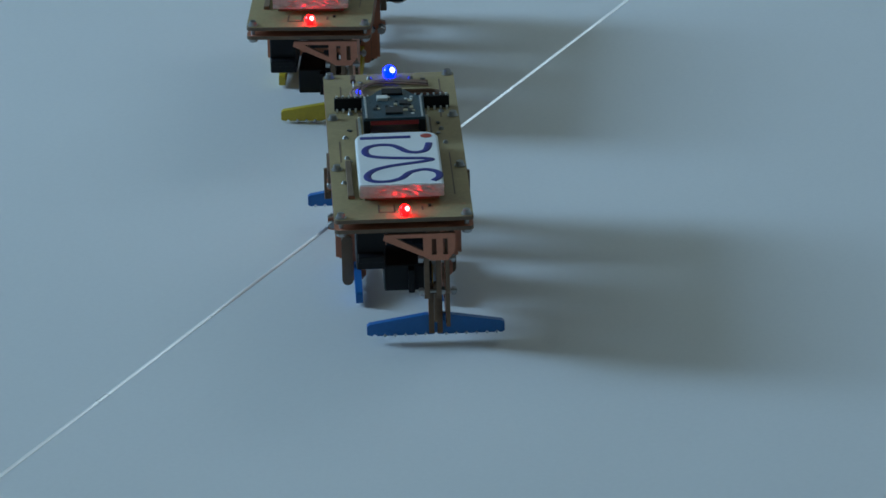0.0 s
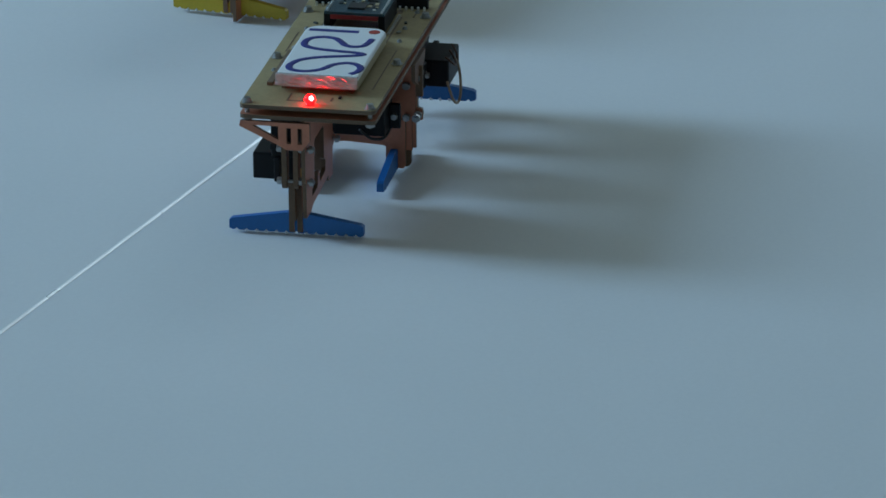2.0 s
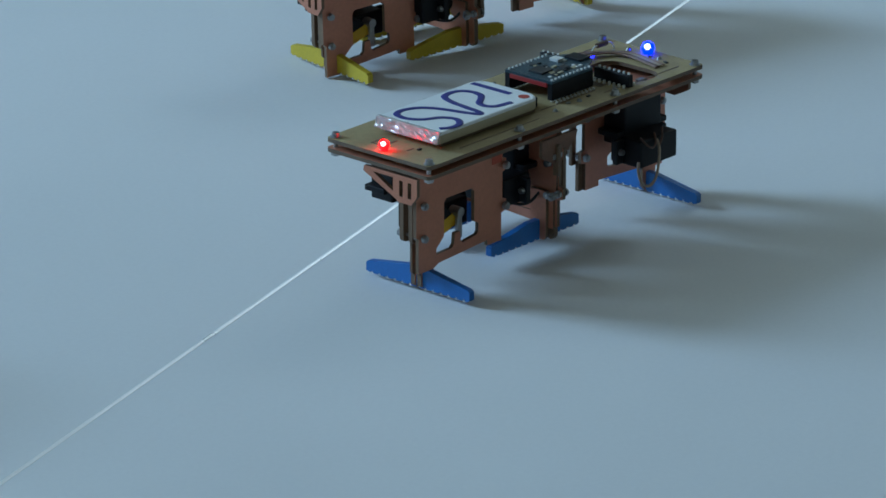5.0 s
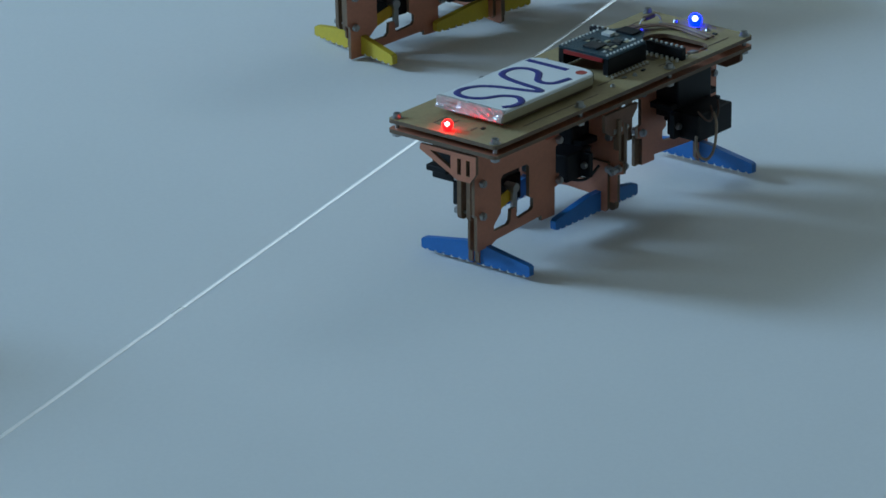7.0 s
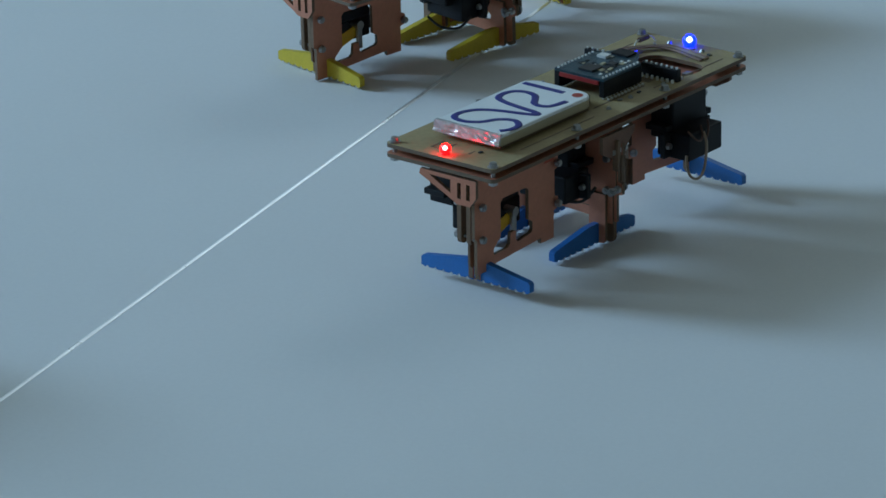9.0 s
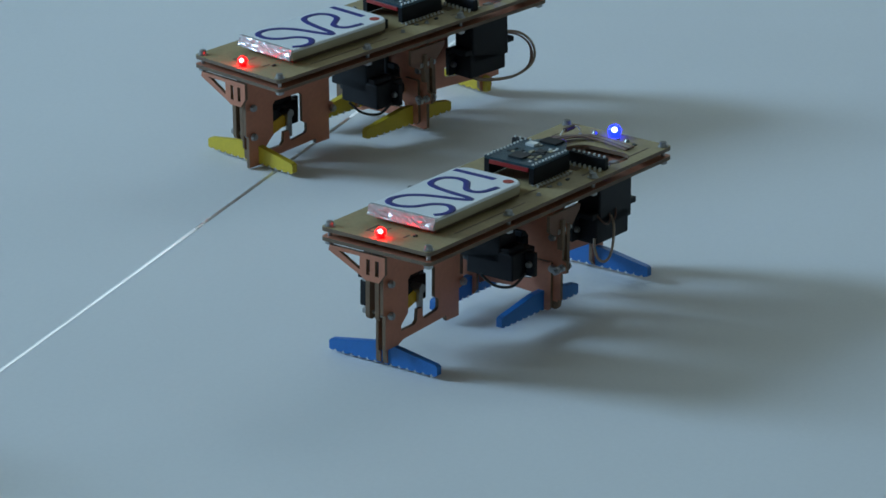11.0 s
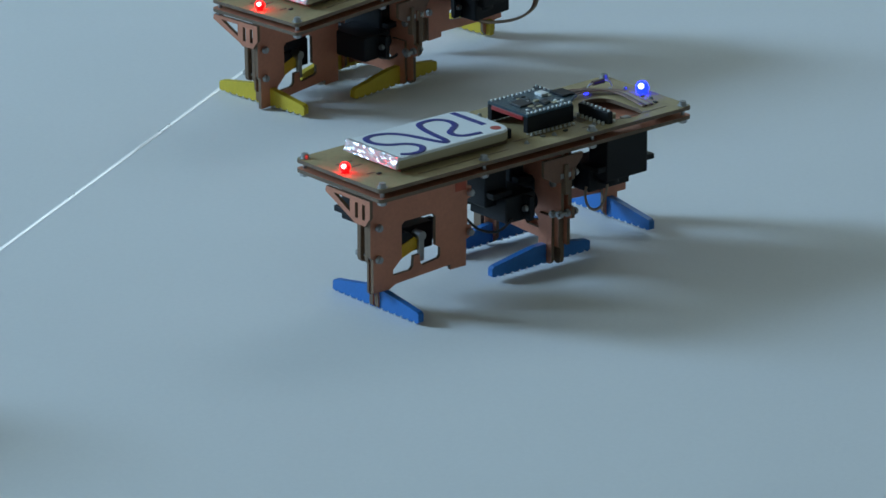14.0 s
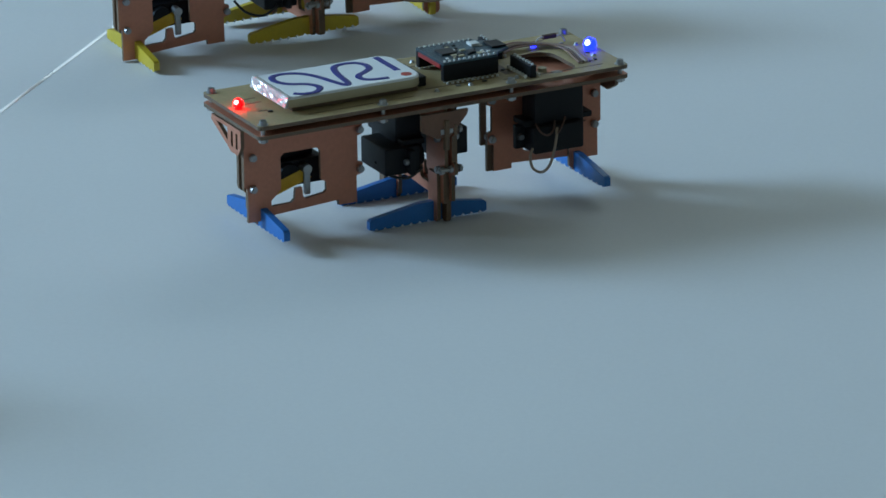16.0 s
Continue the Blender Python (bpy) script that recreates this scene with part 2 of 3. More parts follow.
def cross_bolt():
    """A short screw through a leg panel, along y."""
    bm = rod((0, -4.5, 0), (0, 2.6, 0), 0.8)
    rod((0, 0.8, 0), (0, 2.2, 0), 1.75, bm, 10, 0.3)
    rod((0, -3.6, 0), (0, -2.2, 0), 1.7, bm, 6)
    return bm


def long_bolt():
    """A screw that runs on through the strips behind a leg panel, along y."""
    bm = cross_bolt()
    rod((0, -8.6, 0), (0, -4.5, 0), 0.8, bm)
    rod((0, -7.8, 0), (0, -6.2, 0), 1.8, bm, 6)
    return bm


def panel_mesh(at=4.0):
    outline = ((51.5, 50.6), (0, 50.6), (0, 45), (-2.2, 44.3), (-2.2, 39.7), (0, 39), (0, 28), (-2.2, 27.3), (-2.2, 22.7), (0.6, 22), (0.6, 10.5), (9, 10.5), (9, 12.8),
               (38, 11.2), (41.5, 9.6), (50, 9.6), (50, 24), (51.5, 25))
    hole = ((18.5, 37), (33.5, 37), (35, 35.5), (35, 21.5), (39.5, 17.5), (39.5, 15), (30.5, 15.2), (29, 16.5), (28.5, 21), (25.5, 21), (25, 17), (24, 15.9), (15.5, 17), (14.5, 18),
            (14.5, 21.5), (17, 23), (17, 35.5))
    return sheet(outline, (hole,), 1.6, "XZ", at)


def bracket_mesh():
    outline = ((-20, 48), (-19.5, 50.2), (8, 50.2), (8, 43), (5, 39), (-1.5, 39), (-4, 40.5), (-18, 47))
    tri = ((-15, 48.6), (-4.5, 48.6), (-4.5, 43))
    slots = [((y, 48), (y + 1.8, 48), (y + 1.8, 41.5), (y, 41.5)) for y in (-1.2, 3.2)]
    return sheet(outline, (tri, *slots), 1.6, "YZ", 52.2)


def near_bracket_mesh():
    return sheet(((-8.5, 43.6), (-8.5, 50.2), (13, 50.2), (12.4, 48), (4.5, 39.6), (-1.5, 39.4), (-7.5, 42.6)), (), 1.6, "YZ", 52.2)


def servo_mesh(x0, x1, y0, y1, z0, z1, ears):
    bm = box(x0, x1, y0, y1, z0, z1, 0.7)
    xm, zm = (x0 + x1) / 2, (z0 + z1) / 2
    if ears == "z":
        box(x0 + 1, x1 - 1, y0 + 5, y0 + 7.4, z0 - 4.2, z1 + 4.2, 0.4, bm)
        rod((xm, y1, zm + 4), (xm, y1 + 2.6, zm + 4), 4.2, bm, 16, 0.3)
    elif ears == "side":
        box(x0 - 4.4, x1 + 4.4, y1 - 7, y1 - 4.6, z0 + 0.6, z1 - 0.6, 0.4, bm)
        rod((x1 - 6, y1, zm), (x1 - 6, y1 + 2.4, zm), 5, bm, 16, 0.3)
    else:
        box(x0 - 4.4, x1 + 4.4, y0 + 0.6, y1 - 0.6, z0 + 4.5, z0 + 7, 0.4, bm)
        rod((x0 + 6, (y0 + y1) / 2, z0 - 2), (x0 + 6, (y0 + y1) / 2, z0), 4.6, bm, 16, 0.3)
    return bm


def foot_mesh():
    """A tapered cross blade with a toothed lower edge."""
    top = [(-27, 5.0), (-26, 5.8), (-4, 9.4), (4, 9.4), (26, 5.8), (27, 5.0), (27, 1.6), (25.8, 0.9)]
    low = []
    for k in range(13):
        y = 24 - 4 * k
        low += [(y + 1.0, 1.0), (y, 1.9), (y - 1.0, 1.0)]
    return sheet(top + low + [(-27, 1.6)], (), 2.8, "YZ", -1.4, edge_mat=0)


def half_foot_mesh():
    """A foot blade of which one wing has broken off."""
    top = [(-3, 5.8), (-2.4, 8.2), (4, 9.4), (26, 5.8), (27, 5.0), (27, 1.6), (25.8, 0.9)]
    low = []
    for k in range(6):
        y = 24 - 4 * k
        low += [(y + 1.0, 1.0), (y, 1.9), (y - 1.0, 1.0)]
    return sheet(top + low + [(-2.6, 1.4)], (), 2.8, "YZ", -1.4, edge_mat=0)


def strip_mesh(z0, z1, w, y, thick=1.5):
    return sheet(rounded(-w / 2, w / 2, z0, z1, w / 2 - 0.05, 3), (), thick, "XZ", y)


def build_leg(root, kind, hinge, turn, sign, foot_mat, foot_key):
    """One leg: fixed bracket and lifting servo under the boards, a swinging panel with its servo, and the foot that slides with it."""
    base = pose(hinge[0] * MM, hinge[1] * MM, 0, 0, 0, turn)
    part("servo", shared("upper_servo", lambda: servo_mesh(14, 37, -18.5, -7, 29.5, 51.2, "top"), BLACK), None, root, "black plastic hobby servo under the boards",
         at=base @ (pose(0.010, -0.002, 0) if kind == "left" else pose(0, 0, 0)))
    front = kind == "front"     # the other legs carry their strips on the panel's far side
    out = 4.0 if kind == "rear" else 0.0      # the rear panel sits further out on its hinge
    deep = -0.0065 if kind == "left" else 0.0   # the left panel stands on its stem's other side
    panel_data = shared("leg_panel", panel_mesh, COPPER, FIBRE) if front else shared("leg_panel_" + kind, lambda: moved(panel_mesh(1.5), deep / MM, out), COPPER, FIBRE)
    panel = part("leg_panel", panel_data, None, root, "copper-clad leg panel with cut-out window", at=base)
    if front:
        part("servo", shared("lower_servo", lambda: servo_mesh(11, 34, -19.5, -3, 19, 30, "side"), BLACK), None, panel, "black plastic hobby servo")
        part("servo_label", shared("servo_label", lambda: box(-8.5, 8.5, -0.15, 0.15, -2.6, 2.6, 0.05), LABEL_YELLOW), None, panel, "yellow servo label", at=pose(0.0275, -0.0004, 0.0222, 0, 18, 0))
        part("servo_horn", shared("servo_horn", lambda: join_all(box(19.8, 22.6, 0.2, 2.0, 16, 28, 0.5), rod((21.3, -2.4, 27), (21.3, 2.6, 27), 2.0)), METAL), None, panel, "steel servo arm and screw")
        part("leg_bracket", shared("leg_bracket", bracket_mesh, COPPER, FIBRE), None, panel, "slotted copper bracket")
        part("hinge_post", shared("hinge_post", lambda: join_all(box(0, 3, -1.5, 4, 12, 47, 0.3), box(4, 8.5, 2.1, 4, 11, 20, 0.2)), FIBRE), None, panel)
        bolt, bolt_at = shared("cross_bolt", cross_bolt, METAL), (0.0058, 0)
    else:
        inward = 8.5 if kind == "rear" else 0.0
        part("servo", shared("near_servo", lambda: servo_mesh(20.5, 43.5, -21.5, -5.4, 23, 34.5, "side"), BLACK), None, panel, "black plastic hobby servo", at=pose(-inward * MM, 0, 0))
        for x in (18.4, 45.6):
            part("servo_screw", shared("servo_screw", lambda: rod((0, 0, 0), (0, -1.6, 0), 1.5, None, 12, 0.3), METAL), None, panel, "steel servo screw", at=pose((x - inward) * MM, -0.0123, 0.0288))
        # these brackets take the shaded brown, the front one plain copper
        part("leg_bracket", shared("near_bracket", near_bracket_mesh, BROWN, FIBRE), None, panel, "leg bracket with shade in its brown colour", at=pose(out * MM, -0.0015 + deep, 0))
        part("hinge_post", shared("near_post", lambda: box(-3.2, -0.4, 5.6, 7.4, 34, 47, 0.3), FIBRE), None, panel, at=pose(out * MM, deep, 0))
        if kind == "rear":
            part("hinge_post", shared("near_post_foot", lambda: join_all(box(-1.6, 1.4, 3.4, 5.2, 10, 23, 0.3), box(-3.2, -0.4, 5.6, 7.4, 21, 34, 0.3)), FIBRE), None, panel, at=pose(out * MM, 0, 0))
        bolt, bolt_at = shared("long_bolt", long_bolt, METAL), (0.0013 + deep, 180)
    # thin orange-red patch on the panel's upper hinge corner
    part("hinge_patch", shared("hinge_patch", lambda: box(0.8, 6.5, -0.12, 0.12, 43.5, 50.2, 0.05), ORANGE), None, panel, "orange-red patch", at=pose(out * MM, 0.0058 if front else 0.0013 + deep, 0))
    for x, z in ((-0.6, 42), (-0.6, 25), (48, 37.5), (48, 24)):
        part("bolt", bolt, None, panel, at=pose((x + out) * MM, bolt_at[0], z * MM, 0, 0, bolt_at[1]))
    broken = kind == "rear" and foot_key == "yellow_foot"
    shift = -2.7 if kind == "right" else 0.0      # of the blade against its stem
    form = half_foot_mesh if broken else foot_mesh
    foot_data = shared("%s_%s_%s" % (foot_key, kind == "right", broken), lambda: moved(form(), shift), foot_mat)
    foot = part("foot", foot_data, None, root, "toothed %s plastic foot blade%s" % (foot_key.split("_")[0], " with one wing missing" if broken else ""), at=base @ pose(REACH * MM, 0, 0))
    if front:
        part("stem", shared("stem_a", lambda: strip_mesh(0.8, 22, 4.4, 0.6, 2.1), COPPER, FIBRE), None, foot)
        part("stem", shared("stem_b", lambda: strip_mesh(0.8, 22, 4.4, -2.7, 2.1), COPPER, FIBRE), None, foot)
        part("heel", shared("heel", lambda: strip_mesh(7, 24, 3.4, -0.55, 1.1), FIBRE, FIBRE), None, foot, at=pose(0.0035, 0, 0))
    else:
        part("stem", shared("stem_near", lambda: sheet(((-3.5, 22), (-3.5, 3.5), (-1.5, 1.2), (3.6, 1.2), (4.6, 2.5), (4.6, 22)), (), 1.6, "XZ", -0.2), COPPER, FIBRE), None, foot)
        part("stem", shared("stem_far", lambda: strip_mesh(0.8, 22, 4.4, 3.4, 2.0), FIBRE, FIBRE), None, foot, at=pose(0.004, 0, 0))
    for y in ((-4.2, 0.4) if front else (5.2,)):
        part("link_strip", shared("link_strip", lambda: strip_mesh(21, 40.5, 4.4, 0, 2.0), FIBRE, FIBRE), None, panel, at=pose(0.048 if front else 0.0495 + out * MM, y * MM + deep, 0))
    if front:
        small = shared("stem_bolt", lambda: join_all(rod((0, -5.4, 0), (0, 3.4, 0), 0.7), rod((0, -6.4, 0), (0, -4.6, 0), 1.6, None, 6)), METAL)
        for z in (24, 37.5):
            part("bolt", small, None, panel, at=pose(0.048, 0, z * MM))
    if not broken:
        part("grip_bead_strip", shared("grip_bead_strip", stud_mesh, STUD), None, foot, "white rubber grip beads", at=pose(0, shift * MM, 0))
    return panel, foot


def stud_mesh():
    bm = bmesh.new()
    for k in range(12):
        y = 24 - 4 * k
        if abs(y) > 3:
            own = bmesh.new()
            bmesh.ops.create_icosphere(own, subdivisions=1, radius=0.001)
            join(bm, own, Matrix.Translation((0, y * MM, 0.001)) @ Matrix.Diagonal((1.7, 0.9, 1, 1)))
    return bm


def moved(bm, y, x=0.0):
    bm.transform(Matrix.Translation((x * MM, y * MM, 0)))
    return bm


def join_all(first, *rest):
    for r in rest:
        join(first, r)
    return first


# the lit diode's white glare, modelled as a glowing bead poking from its lens
def core_mesh(size):
    bm = bmesh.new()
    bmesh.ops.create_uvsphere(bm, u_segments=14, v_segments=10, radius=0.00115)
    bm.transform(Matrix.Translation((-0.0009 * size, -0.0006 * size, 0.0023 + 0.0006 * size)) @ Matrix.Scale(size, 4))
    for f in bm.faces:
        f.smooth = True
    return bm


def upper_board_mesh():
    return sheet(rounded(-85, 85, -27, 27, 2), (rounded(47, 65, -22.5, 7, 7.5, 6),), 1.6, "XY", TOP - 1.6)


def lower_board_mesh():
    return sheet(rounded(-85, 85, -27, 27, 2), (), 1.6, "XY", 51.3)


def pack_outline():
    """Square at the taped end, with wide rounded corners at the other."""
    far = rounded(-46.5, -5.0, -16.6, 16.6, 6.5, 7)
    return far[:8] + [(-66.6, 16.6), (-66.6, -16.6)] + far[24:]


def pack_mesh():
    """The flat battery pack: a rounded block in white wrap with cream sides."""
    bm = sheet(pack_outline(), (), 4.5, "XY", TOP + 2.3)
    rim = [e for e in bm.edges if all(v.co.z > (TOP + 6.2) * MM for v in e.verts) and len(e.link_faces) == 2 and abs(e.link_faces[0].normal.z - e.link_faces[1].normal.z) > 0.5]
    bmesh.ops.bevel(bm, geom=rim, offset=0.0011, segments=3, profile=0.5, affect="EDGES")
    return bm


def foil_mesh():
    """Crumpled clear tape over the pack's end."""
    bm = bmesh.new()
    rng = random.Random(5)
    nx, ny = 6, 16
    grid = []
    for i in range(nx + 1):
        row = []
        for j in range(ny + 1):
            y = -16.4 + 32.8 * j / ny
            s = i / nx
            x, z = (-68.3 + 1.5 * s, TOP + 2.5 + 4.9 * s) if i < 5 else (-67.0 + 1.3 * (i - 5), TOP + 7.0)
            k = 0.35 if 0 < i < 5 else 0.06
            row.append(bm.verts.new(((x + rng.uniform(-k, k)) * MM, y * MM, (z + rng.uniform(-k, k)) * MM)))
        grid.append(row)
    for i in range(nx):
        for j in range(ny):
            bm.faces.new((grid[i][j], grid[i][j + 1], grid[i + 1][j + 1], grid[i + 1][j]))
    made = bmesh.ops.extrude_face_region(bm, geom=bm.faces[:])
    bmesh.ops.translate(bm, vec=(0.0012, 0, -0.0003), verts=[g for g in made["geom"] if isinstance(g, bmesh.types.BMVert)])
    bmesh.ops.recalc_face_normals(bm, faces=bm.faces[:])
    return bm


WAVE = ((2.4, 4.4), (6.1, 2.0), (11.3, 2.2), (14.8, 6.8), (12.4, 12.5), (6.0, 16.4), (3.0, 22.0), (4.2, 27.6), (9.0, 29.2), (14.8, 27.0), (18.4, 22.5), (20.7, 16.7), (23.0, 8.6), (25.2, 4.0),
        (27.2, 7.0), (28.0, 14.0), (29.6, 22.5), (32.4, 27.8), (37.6, 29.2), (42.8, 27.9), (45.4, 23.6), (44.4, 18.6), (40.2, 15.4), (36.0, 12.8), (34.8, 9.0), (37.6, 5.6), (46.0, 4.2))


def wave_mesh():
    """The printed wave mark: one flat stroke that swings to and fro."""
    return tube([(-66.5 + a * 1.05 + 1.6, -17 + b * 1.0, TOP + 6.8) for a, b in ((min(a, 25) + 0.88 * max(a - 25, 0), b * 1.03) for a, b in WAVE)], 1.5, sides=8, flat=0.16)


def build_robot(foot_mat, foot_key, label, loop):
    root = new("walking_robot")
    tagged(root, label, "robot", "walking robots on the table")
    upper = part("upper_board", shared("upper_board", upper_board_mesh, BOARD, BOARD_EDGE), None, root, "tan unclad circuit board deck")
    part("lower_board", shared("lower_board", lower_board_mesh, COPPER, BOARD_EDGE), None, root, "copper-clad lower deck board")
    bolt = shared("deck_bolt", lambda: bolt_mesh(49.2, 59.0), METAL)
    for x in (-82, -28, 31, 82):
        for y in (-24.4, 24.4):
            part("bolt", bolt, None, root, "zinc screw with nut", at=pose(x * MM, y * MM, 0))
    for x, lens, core, tone in ((-81.5, LENS_RED, CORE_RED, "red"), (81, LENS_BLUE, CORE_BLUE, "blue")):
        # domes drawn large, the blue above all, to stand for the glow's halo
        def dome(r=2.2 if tone == "red" else 2.8):
            bm = rod((0, 0, 0), (0, 0, 0.9), r * 0.8, None, 20)
            own = bmesh.new()
            bmesh.ops.create_uvsphere(own, u_segments=20, v_segments=14, radius=r * MM)
            join(bm, own, Matrix.Translation((0, 0, 2.3 * MM)))
            for f in bm.faces:
                f.smooth = True
            return bm
        led = part("indicator_light", shared("led_" + tone, dome, lens), None, root, "lit %s indicator diode" % tone, at=pose(x * MM, -0.5 * MM, TOP * MM))
        part("glare_bead", shared("core_" + tone, lambda: core_mesh(1.05 if tone == "red" else 1.34), core), None, led)
    part("indicator_light", shared("led_small", lambda: box(-1.2, 1.2, -0.8, 0.8, 0, 1.7, 0.4), GLINT_BLUE), None, root, "small lit blue surface diode", at=pose(0.0615, 0.013, TOP * MM, 0, 0, 20))
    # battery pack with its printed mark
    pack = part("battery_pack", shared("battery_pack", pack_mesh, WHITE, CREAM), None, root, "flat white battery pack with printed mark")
    part("pad", shared("pad", lambda: box(-64, -7, -14.6, 14.6, TOP, TOP + 2.3, 0.2), BOARD_EDGE), None, pack, "brown mounting pad")
    part("wave_mark", shared("wave_mark", wave_mesh, NAVY), None, pack, "navy wave-shaped printed mark")
    part("mark_bar", shared("mark_bar", lambda: box(-13.0, -10.2, -5.6, 14.6, TOP + 6.7, TOP + 6.93, 0.05), NAVY), None, pack, "navy printed bar")
    part("mark_dot", shared("mark_dot", lambda: rod((-10.8, -11.8, TOP + 6.65), (-10.8, -11.8, TOP + 6.94), 2.3, None, 20), RED_INK), None, pack, "red printed dot")
    part("tape_end", shared("tape_end", foil_mesh, FOIL), None, pack, "crumpled shiny clear tape")
    # controller module on two socket rows
    mod = part("controller_module", shared("controller_module", lambda: sheet(((6, -12.4), (31, -12.4), (33, -9), (40, -5), (40, 5), (33, 9), (31, 12.4), (6, 12.4)), (), 1.1, "XY", TOP + 7.7, edge_mat=0), PCB_DARK), None, root,
               "dark blue controller circuit module on pin sockets")
    part("red_board", shared("red_board", lambda: box(5.6, 30, -9.7, 9.7, TOP + 5.9, TOP + 7.6, 0.15), PCB_RED), None, mod, "red circuit board")
    for y in (-11.2, 11.2):
        part("pin_socket", shared("pin_socket", lambda: box(6, 31.4, -1.35, 1.35, TOP + 0.8, TOP + 7.9, 0.25), BLACK), None, mod, "black pin socket", at=pose(0, y * MM, 0))
        part("header_pin", shared("header_pin" if y < 0 else "header_pin_far", lambda: pins(-1 if y < 0 else 1), PIN), None, mod, "silver pins", at=pose(0, y * MM, 0))
    rng = random.Random(11)
    for k in range(26):
        x, y = 8 + 23 * rng.random(), rng.uniform(-8.5, 8.5)
        w, d = rng.choice(((0.8, 0.5), (1.2, 0.7), (1.6, 1.0), (0.6, 0.6)))
        part("chip", box(x - w, x + w, y - d, y + d, TOP + 8.8, TOP + 8.8 + rng.uniform(0.3, 0.7), 0.08), (CHIP, PIN, CREAM, CHIP)[k % 4], mod)
    for x0, x1, y0, y1, h, mat in ((10, 17, -3.5, 3.5, 0.9, CHIP), (21, 24.5, -6, -2.5, 0.8, CHIP), (26.5, 30.5, 2.0, 6.5, 1.2, PIN), (33, 39.5, -4.2, 4.2, 0.9, BLACK)):
        part("chip", box(x0, x1, y0, y1, TOP + 8.8, TOP + 8.8 + h, 0.12), mat, mod)
    # sockets, loose parts and cables behind and beside it
    part("cross_socket", shared("cross_socket", lambda: box(40.6, 43.4, -23.5, -5.2, TOP, TOP + 5.2, 0.3), BLACK), None, root, "black pin socket on the deck")
    part("cross_pins", shared("cross_pins", cross_pins, PIN), None, root, "silver pin heads")
    part("cross_socket", shared("cross_socket_b", lambda: box(40.6, 43.4, 6, 23.5, TOP, TOP + 5.2, 0.3), BLACK), None, root, "black pin socket on the deck")
    part("plug", shared("plug", lambda: box(-5.5, -1.2, -11, 9, TOP, TOP + 4.2, 0.5), BLACK), None, root, "black battery plug")
    part("side_socket", shared("side_socket", lambda: box(-62, -22, 18.5, 21, TOP, TOP + 1.6, 0.3), BOARD_EDGE), None, root, "brown strip along the deck")
    for k, (x, y) in enumerate(((-58, 19.5), (-44, 22), (-16, 20), (8, 20), (-1, -20), (15, -19), (36, -20), (45, -17), (54, 20), (79, 8), (78, -9), (36, 17))):
        part("solder_joint", shared("solder_joint", lambda: rod((0, 0, 0), (0, 0, 1.1), 1.2, None, 8, 0.6), METAL), None, root, at=pose(x * MM, y * MM, TOP * MM))
    for k in range(4):
        r = 1.7 * k
        part("jumper_wire", tube(((44.5, 8 + r, TOP + 1.6), (52, 11 + r, TOP + 2.0 + 0.2 * k), (61, 11.5 + r * 0.8, TOP + 1.7), (68, 8 + r * 0.6, TOP + 1.4), (70 + r * 0.8, 1 + r * 0.3, TOP + 1.2), (68.5 + r * 0.9, -9, TOP + 0.9), (67.5 + r, -16, TOP + 0.5)), 0.5, flat=0.8),
             (WIRE_ROSE, WIRE_BROWN, WIRE_TAN, WIRE_ROSE)[k], root)
    part("resistor", rod((67, 15, TOP + 3.2), (73, 15, TOP + 3.2), 1.1), WIRE_BROWN, root)
    part("jumper_wire", tube(((63, 15, TOP + 0.3), (65, 15, TOP + 3.0), (70, 15, TOP + 3.2), (75, 14.5, TOP + 3.0), (77, 14, TOP + 0.3)), 0.3), PIN, root)
    part("capacitor", rod((51, -14, 52.9), (51, -14, 57.5), 2.2, None, 14, 0.3), CREAM, root, "small cream capacitor")
    part("regulator", box(54, 58, -19, -16, 52.9, 56.0, 0.2), METAL, root)
    for x0, x1, y0, y1 in ((-78, -69.5, 3, 3.7), (-78, -69.5, 9, 9.7), (-78, -77.3, 3, 9.7), (-76, -72, -8, -7.2), (-4, 30, -15.2, -14.6), (-4, 30, 14.6, 15.2), (30, 40, -20, -19.3), (44, 76, -21, -20.4),
                           (44, 70, 20, 20.6), (-60, -12, -21.2, -20.7), (34, 38, -14, 14), (-20, 4, 22.2, 22.8)):
        part("trace", box(x0, x1, y0, y1, TOP, TOP + 0.12), BOARD_EDGE, root)
    for k, (x, y, mat) in enumerate(((-72, -10.5, CHIP), (36, -8, CHIP), (36.5, 3, METAL), (37, 10, CHIP), (78, -4, METAL), (47, 22, CHIP), (74, 12, METAL), (76, -14, CHIP), (-20, 19, METAL), (10, -17.5, METAL), (22, -18, CHIP), (16, 18, CHIP))):
        part("chip", shared("chip_%s" % mat.name, lambda: box(-1.0, 1.0, -0.6, 0.6, 0, 0.6, 0.1), mat), None, root, at=pose(x * MM, y * MM, TOP * MM, 0, 0, 37 * k))
    # servo leads
    part("servo_lead", tube(((-24, -8, 27), (-20, -12, 22), (-13, -16, 20.5), (-7, -18, 25)), 0.6), WIRE_BLACK, root)
    legs = [build_leg(root, kind, hinge, turn, sign, foot_mat, foot_key) for kind, hinge, turn, sign in HINGES]
    # the rear servo's leads swing with its leg
    rear = legs[2][0]
    aside = -1.0 if loop == "small" else -11.3

    def lead(points, radius, mat, label="", flat=1.0):
        part("servo_lead", tube([(x - HINGES[2][1][0], y - aside, z if loop == "small" else 19 + 0.78 * (z - 19)) for x, y, z in points], radius, flat=flat), mat, rear, label)
